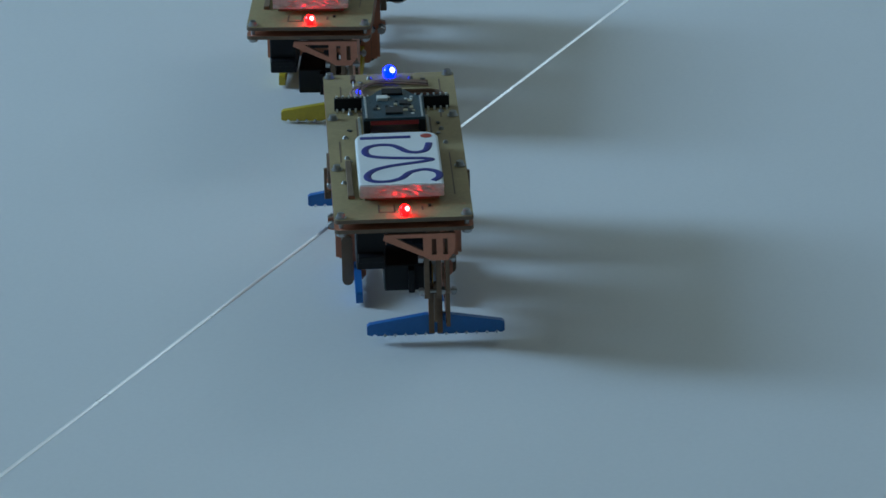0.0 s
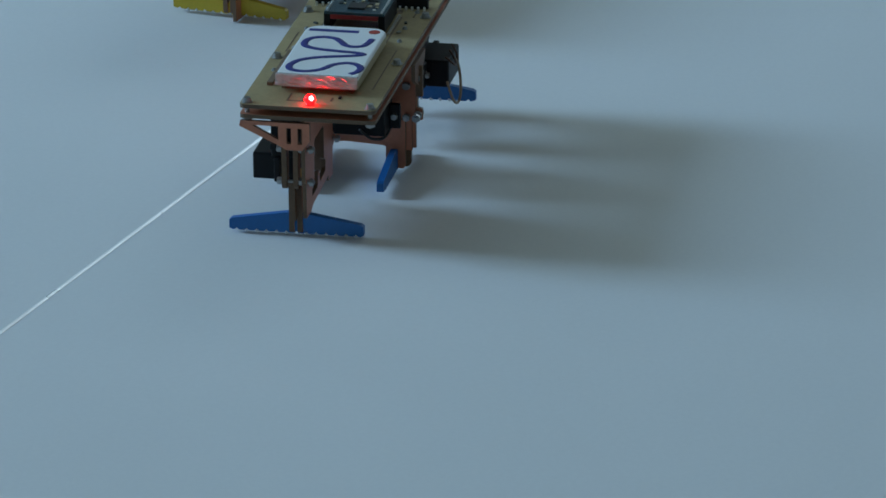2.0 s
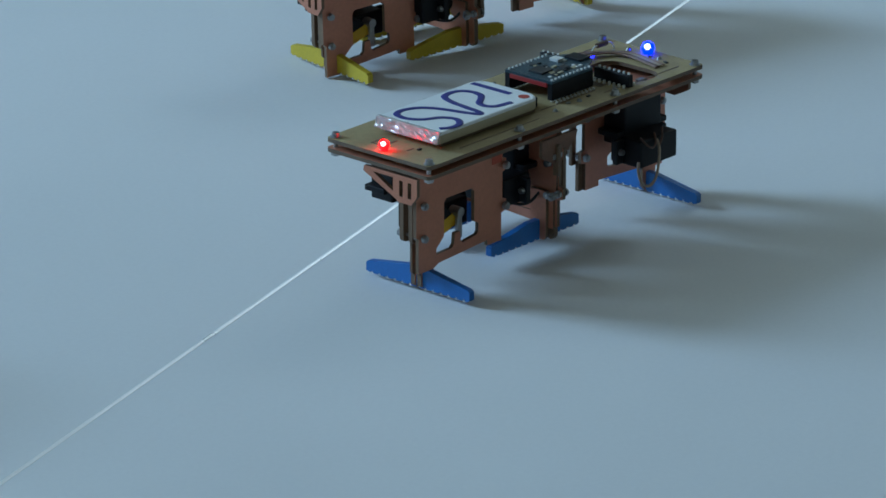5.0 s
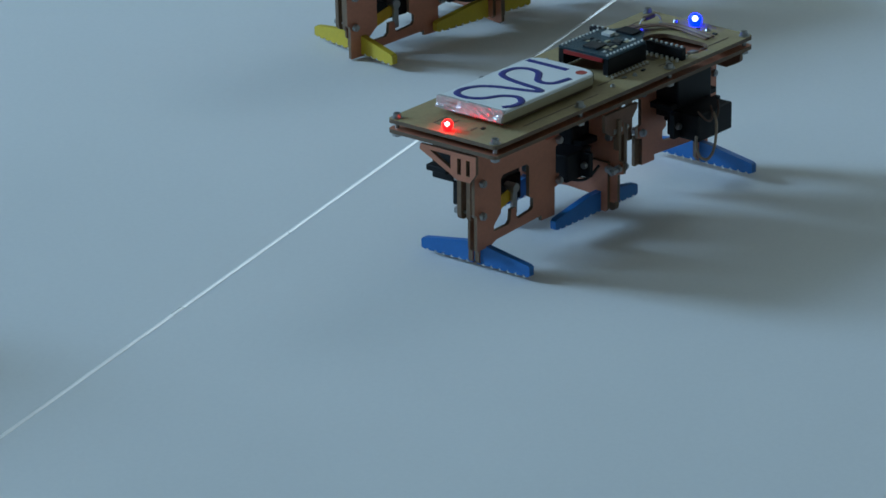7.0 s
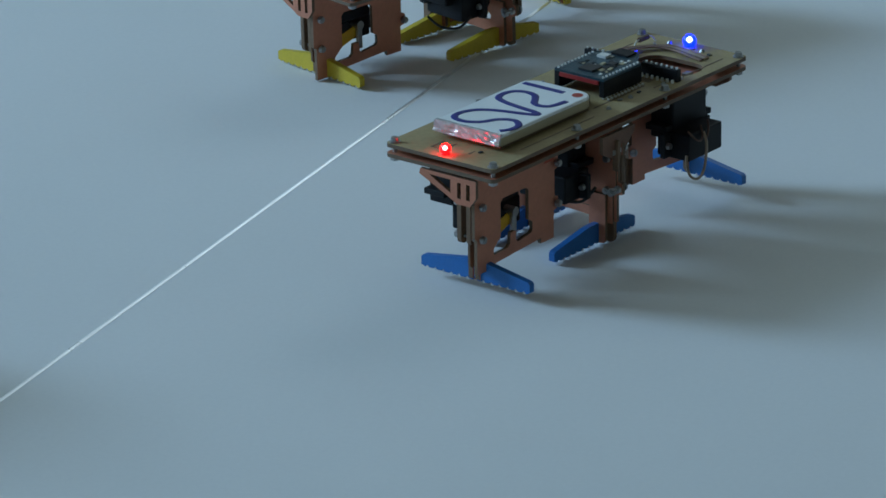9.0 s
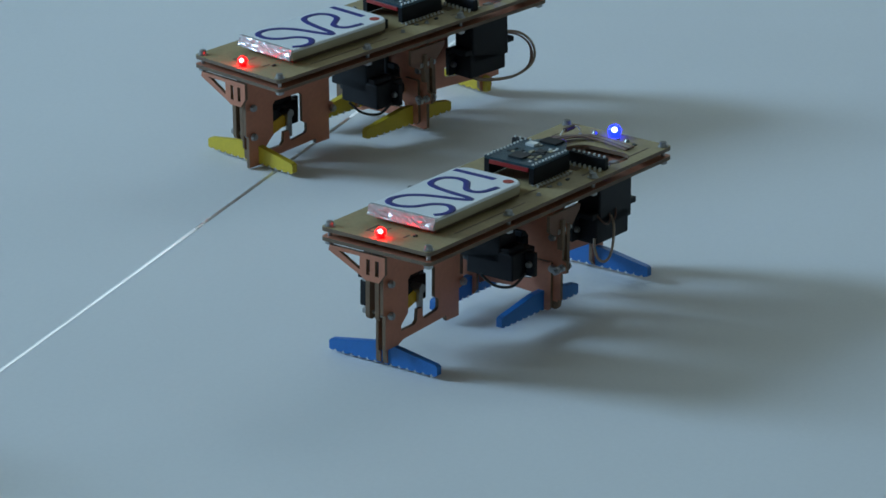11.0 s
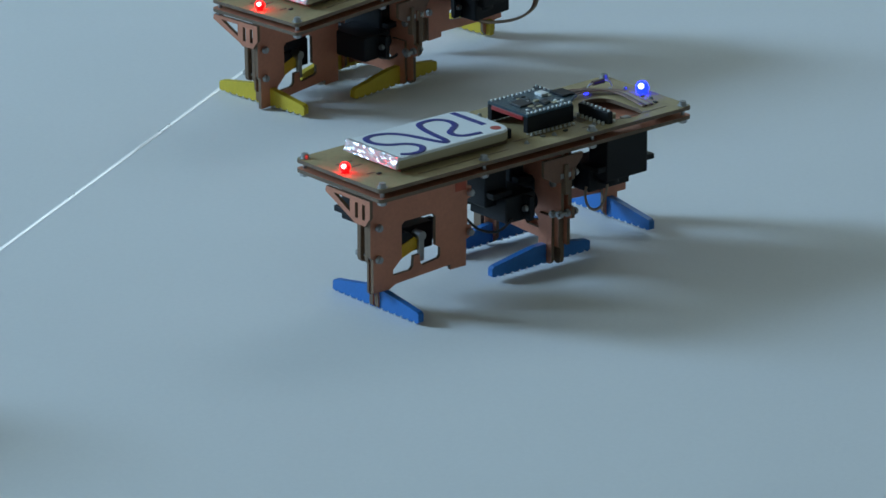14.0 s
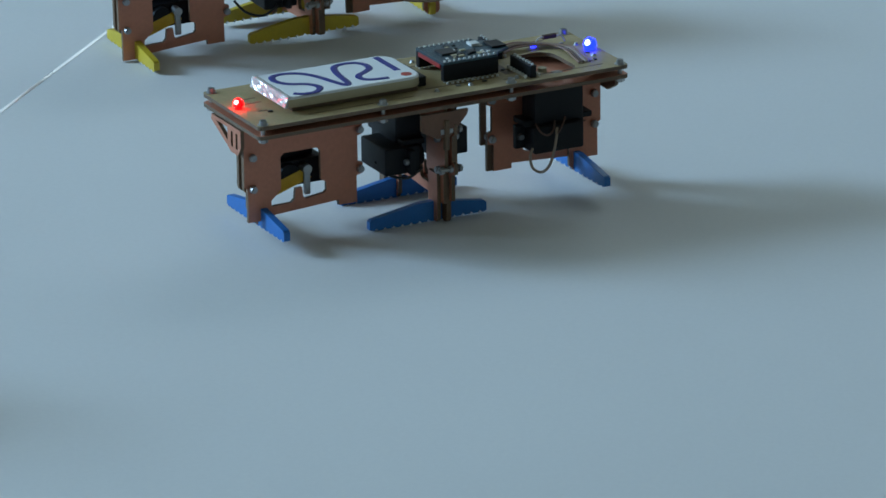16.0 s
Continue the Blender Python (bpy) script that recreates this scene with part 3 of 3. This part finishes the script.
    if loop == "small":
        lead(((54, -21, 34), (52, -24.5, 31), (50, -26, 25), (47.5, -26.5, 19), (44, -26, 16.5), (40.5, -25, 18.5), (40, -23.5, 23), (42, -22, 26)), 0.6, WIRE_TAN, "thin tan servo lead in a small loop")
        lead(((44, -21, 36), (45, -24, 33), (48, -24.5, 31.5), (51, -23.5, 33), (53, -21, 36)), 0.45, WIRE_BROWN)
        lead(((52, -24.5, 31), (55, -23.5, 34), (58, -21, 37)), 0.45, WIRE_BROWN)
    else:
        lead(((48, -25, 24), (52, -30, 20), (66, -36, 19), (76, -38, 24), (79, -36, 34), (74, -32, 42), (64, -27, 44), (56, -24, 40)), 0.8, WIRE_ROSE, "rosy brown ribbon servo lead in a loose loop", 0.6)
        lead(((48, -26.2, 25), (52, -31.2, 21), (66, -37.2, 20), (77, -39, 25), (80, -37, 34.5), (75, -33, 43), (64, -28, 45), (56, -25, 41)), 0.6, WIRE_TAN)
    return root, legs


def pins(side):
    bm = bmesh.new()
    for k in range(11):
        x = 7.2 + 2.3 * k
        box(x - 0.42, x + 0.42, -0.42, 0.42, TOP + 7.8, TOP + 9.5, 0.1, bm, 1)
        box(x - 0.4, x + 0.4, -0.4, 0.4, TOP, TOP + 0.8, 0, bm)
        box(x - 0.45, x + 0.45, side * 2.6 - 0.5, side * 2.6 + 0.5, TOP, TOP + 0.8, 0.1, bm, 1)
    return bm


def cross_pins():
    bm = bmesh.new()
    for k in range(7):
        for y0 in (-22.4, 7.2):
            y = y0 + 2.54 * k
            box(41.5, 42.4, y - 0.42, y + 0.42, TOP + 5.2, TOP + 6.1, 0.1, bm, 1)
            box(38.4, 39.3, y - 0.42, y + 0.42, TOP, TOP + 1.5, 0, bm)
            box(44.6, 45.4, y - 0.42, y + 0.42, TOP, TOP + 1.2, 0, bm)
    return bm


blue_robot, blue_legs = build_robot(BLUE, "blue_foot", "copper-clad walking robot with blue plastic feet on a white table", "small")
yellow_robot, yellow_legs = build_robot(YELLOW, "yellow_foot", "copper-clad walking robot with yellow plastic feet on a white table", "large")

third_robot, third_legs = build_robot(BLUE, "blue_foot", "copper-clad walking robot that follows the others across the table", "small")


def march(root, legs, rows, drop, lean=0.0):
    """Keys a robot's way and its legs. drop: how much lower its decks ride, in mm; lean: their steady pitch."""
    body, swings = [], [[] for _ in range(8)]
    for t, x, y, up, heading, pitch, roll, *steps in rows:
        body.append((t, pose(x, y, (PIVOT - drop) * MM + up) @ pose(0, 0, 0, roll, pitch + lean, heading) @ pose(0, 0, -PIVOT * MM)))
        for k, (kind, hinge, turn, sign) in enumerate(HINGES):
            slide, lift = sign * steps[2 * k], steps[2 * k + 1]
            base = pose(hinge[0] * MM, hinge[1] * MM, 0, 0, 0, turn)
            low = drop + {"front": -74, "rear": 74}.get(kind, 0) * math.tan(radians(lean))
            swings[2 * k].append((t, base @ pose(0, slide * MM, 0)))
            swings[2 * k + 1].append((t, base @ pose(REACH * MM, slide * MM, (low + lift) * MM)))
    walk(root, body)
    for k, (panel, foot) in enumerate(legs):
        walk(panel, swings[2 * k])
        walk(foot, swings[2 * k + 1])


def motions():
    # seconds, x, y, rise, heading, pitch, roll, then slide and lift (mm) of the front, right, rear and left legs
    march(blue_robot, blue_legs, (
        (0, -0.0465, 0.0043, 0.0006, 92.91, -1.39, 0.00, -11.7, 3.4, -8.2, 0.4, 8.0, 3.0, -3.2, 0.4),
        (0.5, -0.0471, 0.0049, 0.0006, 92.79, -1.57, 1.06, 4.1, 2.9, 4.7, 0.0, 0.0, 3.0, 9.7, 0.0),
        (1, -0.0446, 0.0075, -0.0001, 86.63, -0.45, 0.92, -0.2, 0.0, -0.1, 4.3, -3.5, 0.3, 4.9, 4.3),
        (1.5, -0.0451, 0.0093, 0.0001, 79.17, -0.39, 0.01, -12.5, 3.9, -1.3, 0.8, 6.5, 4.0, 3.7, 0.8),
        (2, -0.0451, 0.0093, 0.0002, 79.15, -0.08, 0.32, 7.1, 0.0, -1.7, 1.0, -10.0, 6.0, 3.3, 1.0),
        (2.5, -0.0449, 0.0073, -0.0001, 70.84, 0.88, 0.37, -3.9, 0.0, -1.0, 4.5, 1.8, 3.7, 4.0, 4.5),
        (3, -0.0476, 0.0054, 0.0003, 66.68, -0.42, 0.29, -10.3, 4.1, -1.1, 0.6, 4.7, 6.0, 3.9, 0.6),
        (3.5, -0.0464, 0.0031, -0.0003, 65.05, -0.16, 0.75, 7.2, 0.0, -0.3, 0.9, -8.0, 0.0, 4.7, 0.9),
        (4, -0.0471, -0.0004, -0.0003, 53.26, -0.29, 0.37, -8.3, 0.0, 7.7, 3.7, 8.5, 0.3, 12.7, 3.7),
        (4.5, -0.0493, -0.0027, 0.0005, 49.88, -1.57, -0.21, -13.5, 4.0, 2.4, 0.0, 3.0, 5.3, 7.4, 0.0),
        (5, -0.0432, -0.0030, 0.0002, 50.89, -0.05, -0.19, -12.6, 0.5, -11.0, 3.5, -7.1, 0.0, -6.0, 3.5),
        (5.5, -0.0344, -0.0038, 0.0002, 51.41, -0.17, -0.18, 3.0, 1.0, 3.0, 4.5, 3.0, 1.0, 7.0, 4.5),
        (6, -0.0256, -0.0046, 0.0002, 51.94, -0.29, -0.17, -6.0, 5.0, -6.0, 0.3, -6.0, 5.0, -2.0, 0.3),
        (6.5, -0.0168, -0.0054, 0.0002, 52.47, -0.41, -0.17, 4.0, 0.5, 4.0, 1.5, 4.0, 0.5, 8.0, 1.5),
        (7, -0.0080, -0.0062, 0.0002, 52.99, -0.53, -0.16, -9.0, 1.0, -9.0, 4.5, -9.0, 1.0, -5.0, 4.5),
        (7.5, 0.0008, -0.0070, 0.0002, 53.52, -0.65, -0.15, -5.8, 4.9, -3.7, 0.0, -5.2, 6.0, 1.3, 0.0),
        (8, 0.0118, -0.0056, 0.0003, 53.35, 0.61, 0.02, -7.0, 0.8, -4.6, 4.1, -3.9, 0.9, 0.4, 4.1),
        (8.5, 0.0236, -0.0032, -0.0001, 53.29, -1.00, -0.25, 5.7, 4.2, 9.9, 0.0, 8.7, 4.8, 13.2, 0.0),
        (9, 0.0324, 0.0042, 0.0005, 52.26, -0.92, 0.02, -9.9, 3.7, -8.3, 0.0, -6.4, 4.2, -3.3, 0.0),
        (9.5, 0.0475, 0.0095, -0.0003, 52.57, -0.15, 0.14, -2.4, 0.5, -1.6, 4.2, 2.2, 0.1, 3.4, 4.2),
        (10, 0.0591, 0.0179, -0.0002, 52.48, -0.21, 0.05, 4.0, 1.0, 4.0, 1.0, 4.0, 1.0, 8.0, 1.0),
        (10.5, 0.0706, 0.0264, -0.0001, 52.39, -0.27, -0.04, -8.0, 5.0, -8.0, 0.3, -8.0, 5.0, -4.0, 0.3),
        (11, 0.0822, 0.0348, -0.0000, 52.31, -0.33, -0.13, 3.0, 0.5, 3.0, 4.5, 3.0, 0.5, 7.0, 4.5),
        (11.5, 0.0938, 0.0432, 0.0001, 52.22, -0.38, -0.22, -6.0, 3.0, -6.0, 0.5, -6.0, 3.0, -2.0, 0.5),
        (12, 0.1053, 0.0516, 0.0002, 52.13, -0.44, -0.32, -12.4, 0.5, -11.7, 1.1, -7.3, 0.0, -6.7, 1.1),
        (12.5, 0.1223, 0.0531, -0.0012, 51.34, -0.42, 0.25, 2.9, 0.0, 4.9, 3.6, 9.3, 0.0, 14.3, 3.6),
        (13, 0.1267, 0.0585, -0.0001, 51.86, -1.89, -0.22, 6.8, 4.0, 1.3, 0.0, 3.3, 5.0, 6.2, 0.0),
        (13.5, 0.1331, 0.0617, -0.0006, 51.64, -0.35, 0.27, 7.2, 0.1, -11.5, 4.0, -7.0, 0.0, -6.5, 4.0),
        (14, 0.1340, 0.0639, 0.0000, 37.95, -0.59, -0.41, -11.9, 0.2, 8.7, 0.8, 11.9, 0.0, 16.3, 0.8),
        (14.5, 0.1371, 0.0645, -0.0001, 36.90, -1.47, -0.54, -1.3, 4.6, -2.5, 0.0, -0.7, 4.5, 0.2, 0.0),
        (15, 0.1418, 0.0639, -0.0006, 34.89, -0.12, -0.14, 4.1, 0.6, -7.8, 4.2, -5.0, 0.3, -1.0, 4.2),
        (15.5, 0.1416, 0.0631, 0.0006, 22.81, -1.22, -0.72, -15.6, 1.8, 8.9, 0.0, 13.2, 0.0, 7.3, 0.0),
        (16, 0.1490, 0.0608, -0.0007, 23.39, -0.85, -0.98, -0.8, 5.7, -5.2, 0.0, -1.0, 4.2, 2.0, 0.0),
    ), 0.0)
    march(yellow_robot, yellow_legs, (
        (0, -0.0842, 0.2786, 0.0000, 87.95, 0.00, 0.00, -13.0, 0.0, 0.0, 1.0, -13.0, 0.0, 4.0, 1.0),
        (0.5, -0.0816, 0.2732, 0.0000, 86.41, 0.00, 0.00, -2.6, 0.5, -0.0, 1.0, -2.6, 0.5, 4.0, 1.0),
        (1, -0.0805, 0.2705, 0.0000, 84.04, 0.00, 0.00, 2.8, 0.1, 0.0, 1.0, 2.8, 0.1, 4.0, 1.0),
        (1.5, -0.0771, 0.2728, 0.0000, 78.38, 0.00, 0.00, -2.6, 0.6, -0.0, 1.0, -2.6, 0.6, 4.0, 1.0),
        (2, -0.0749, 0.2771, 0.0000, 68.41, 0.00, 0.00, 0.5, 0.9, 0.0, 1.0, 0.5, 0.9, 4.0, 1.0),
        (2.5, -0.0764, 0.2714, 0.0000, 68.00, 0.00, 0.00, -0.0, 1.0, 0.0, 1.0, -0.0, 1.0, 4.0, 1.0),
        (3, -0.0779, 0.2657, 0.0000, 54.07, 0.00, 0.00, -9.2, 0.0, -0.0, 1.0, -9.2, 0.0, 4.0, 1.0),
        (3.5, -0.0828, 0.2653, 0.0000, 55.80, 0.00, 0.00, 1.3, 1.3, -5.7, 0.9, 1.3, 1.3, -1.7, 0.9),
        (4, -0.0876, 0.2662, 0.0000, 56.01, 0.00, 0.00, 3.6, 0.0, 3.0, 1.8, 3.6, 0.0, 7.0, 1.8),
        (4.5, -0.0884, 0.2535, 0.0000, 42.56, 0.00, 0.00, -8.0, 0.0, 3.2, 1.7, -8.0, 0.0, 7.2, 1.7),
        (5, -0.0806, 0.2526, 0.0000, 42.00, 0.00, 0.00, -7.3, 0.8, -11.8, 1.2, -7.3, 0.8, -7.8, 1.2),
        (5.5, -0.0744, 0.2501, 0.0000, 41.86, 0.00, 0.00, 3.0, 1.0, 3.0, 4.5, 3.0, 1.0, 7.0, 4.5),
        (6, -0.0682, 0.2477, 0.0000, 41.71, 0.00, 0.00, -6.0, 5.0, -6.0, 0.3, -6.0, 5.0, -2.0, 0.3),
        (6.5, -0.0620, 0.2453, 0.0000, 41.57, 0.00, 0.00, 4.0, 0.5, 4.0, 1.5, 4.0, 0.5, 8.0, 1.5),
        (7, -0.0558, 0.2429, 0.0000, 41.43, 0.00, 0.00, -9.0, 1.0, -9.0, 4.5, -9.0, 1.0, -5.0, 4.5),
        (7.5, -0.0496, 0.2405, 0.0000, 41.28, 0.00, 0.00, -2.2, 0.0, 0.0, 1.0, -2.2, 0.0, 4.0, 1.0),
        (8, -0.0327, 0.2494, 0.0000, 49.41, 0.00, 0.00, 1.3, 2.5, -0.0, 1.0, 1.3, 2.5, 4.0, 1.0),
        (8.5, -0.0214, 0.2504, 0.0000, 43.02, 0.00, 0.00, -4.3, 0.7, -0.0, 1.0, -4.3, 0.7, 4.0, 1.0),
        (9, -0.0162, 0.2495, 0.0000, 43.20, 0.00, 0.00, 7.2, 0.0, 6.3, 0.0, 7.2, 0.0, 10.3, 0.0),
        (9.5, 0.0001, 0.2670, 0.0000, 45.05, 0.00, 0.00, -11.3, 2.0, -8.5, 1.4, -11.3, 2.0, -4.5, 1.4),
        (10, 0.0113, 0.2727, 0.0000, 44.76, 0.00, 0.00, 4.0, 1.0, 4.0, 1.0, 4.0, 1.0, 8.0, 1.0),
        (10.5, 0.0224, 0.2784, 0.0000, 44.48, 0.00, 0.00, -8.0, 5.0, -8.0, 0.3, -8.0, 5.0, -4.0, 0.3),
        (11, 0.0336, 0.2841, 0.0000, 44.20, 0.00, 0.00, 3.0, 0.5, 3.0, 4.5, 3.0, 0.5, 7.0, 4.5),
        (11.5, 0.0448, 0.2898, 0.0000, 43.91, 0.00, 0.00, -6.0, 3.0, -6.0, 0.5, -6.0, 3.0, -2.0, 0.5),
        (12, 0.0560, 0.2955, 0.0000, 43.63, 0.00, 0.00, 4.8, 1.6, 6.0, 0.9, 4.8, 1.6, 10.0, 0.9),
        (12.5, 0.0732, 0.3221, 0.0000, 43.44, 0.00, 0.00, -11.7, 0.0, -11.8, 0.0, -11.7, 0.0, -7.8, 0.0),
        (13, 0.0815, 0.3157, 0.0000, 42.93, 0.00, 0.00, 0.4, 0.0, 0.4, 1.2, 0.4, 0.0, 4.4, 1.2),
        (13.5, 0.0837, 0.3055, 0.0000, 43.67, 0.00, 0.00, 5.6, 0.9, 5.1, 0.2, 5.6, 0.9, 9.1, 0.2),
        (14, 0.0981, 0.3226, 0.0000, 43.93, 0.00, 0.00, 6.2, 0.0, -13.8, 0.8, 6.2, 0.0, -9.8, 0.8),
        (14.5, 0.0933, 0.3155, 0.0000, 34.32, 0.00, 0.00, -6.3, 0.0, 1.3, 0.6, -6.3, 0.0, 5.3, 0.6),
        (15, 0.0932, 0.3092, 0.0000, 29.52, 0.00, 0.00, -11.2, 0.3, 4.9, 0.0, -11.2, 0.3, 8.9, 0.0),
        (15.5, 0.1032, 0.3124, 0.0000, 29.81, 0.00, 0.00, -4.2, 2.3, -6.4, 2.0, -4.2, 2.3, -2.4, 2.0),
        (16, 0.0997, 0.3019, 0.0000, 21.95, 0.00, 0.00, -7.7, 0.0, 5.4, 1.6, -7.7, 0.0, 9.4, 1.6),
    ), 6.0, -2.2)
    march(third_robot, third_legs, [(t, x, y, 0, turn, 0, 0, *([a, b, a, 4.5 - b] * 2)) for t, x, y, turn, a, b in (
        (0, -0.48, -0.19, 88, -8, 3), (2.5, -0.48, -0.19, 70, 4, 0.5), (5, -0.44, -0.18, 52, -9, 1), (7.5, -0.40, -0.185, 52, -4, 4.5), (9, -0.36, -0.18, 52, -8, 4),
        (10.5, -0.325, -0.155, 51, 3, 1), (12.5, -0.292, -0.13, 50, 4, 0.5), (14.5, -0.25, -0.13, 37, -2, 4.5), (16, -0.235, -0.14, 24, -6, 2))], 0.0)


motions()
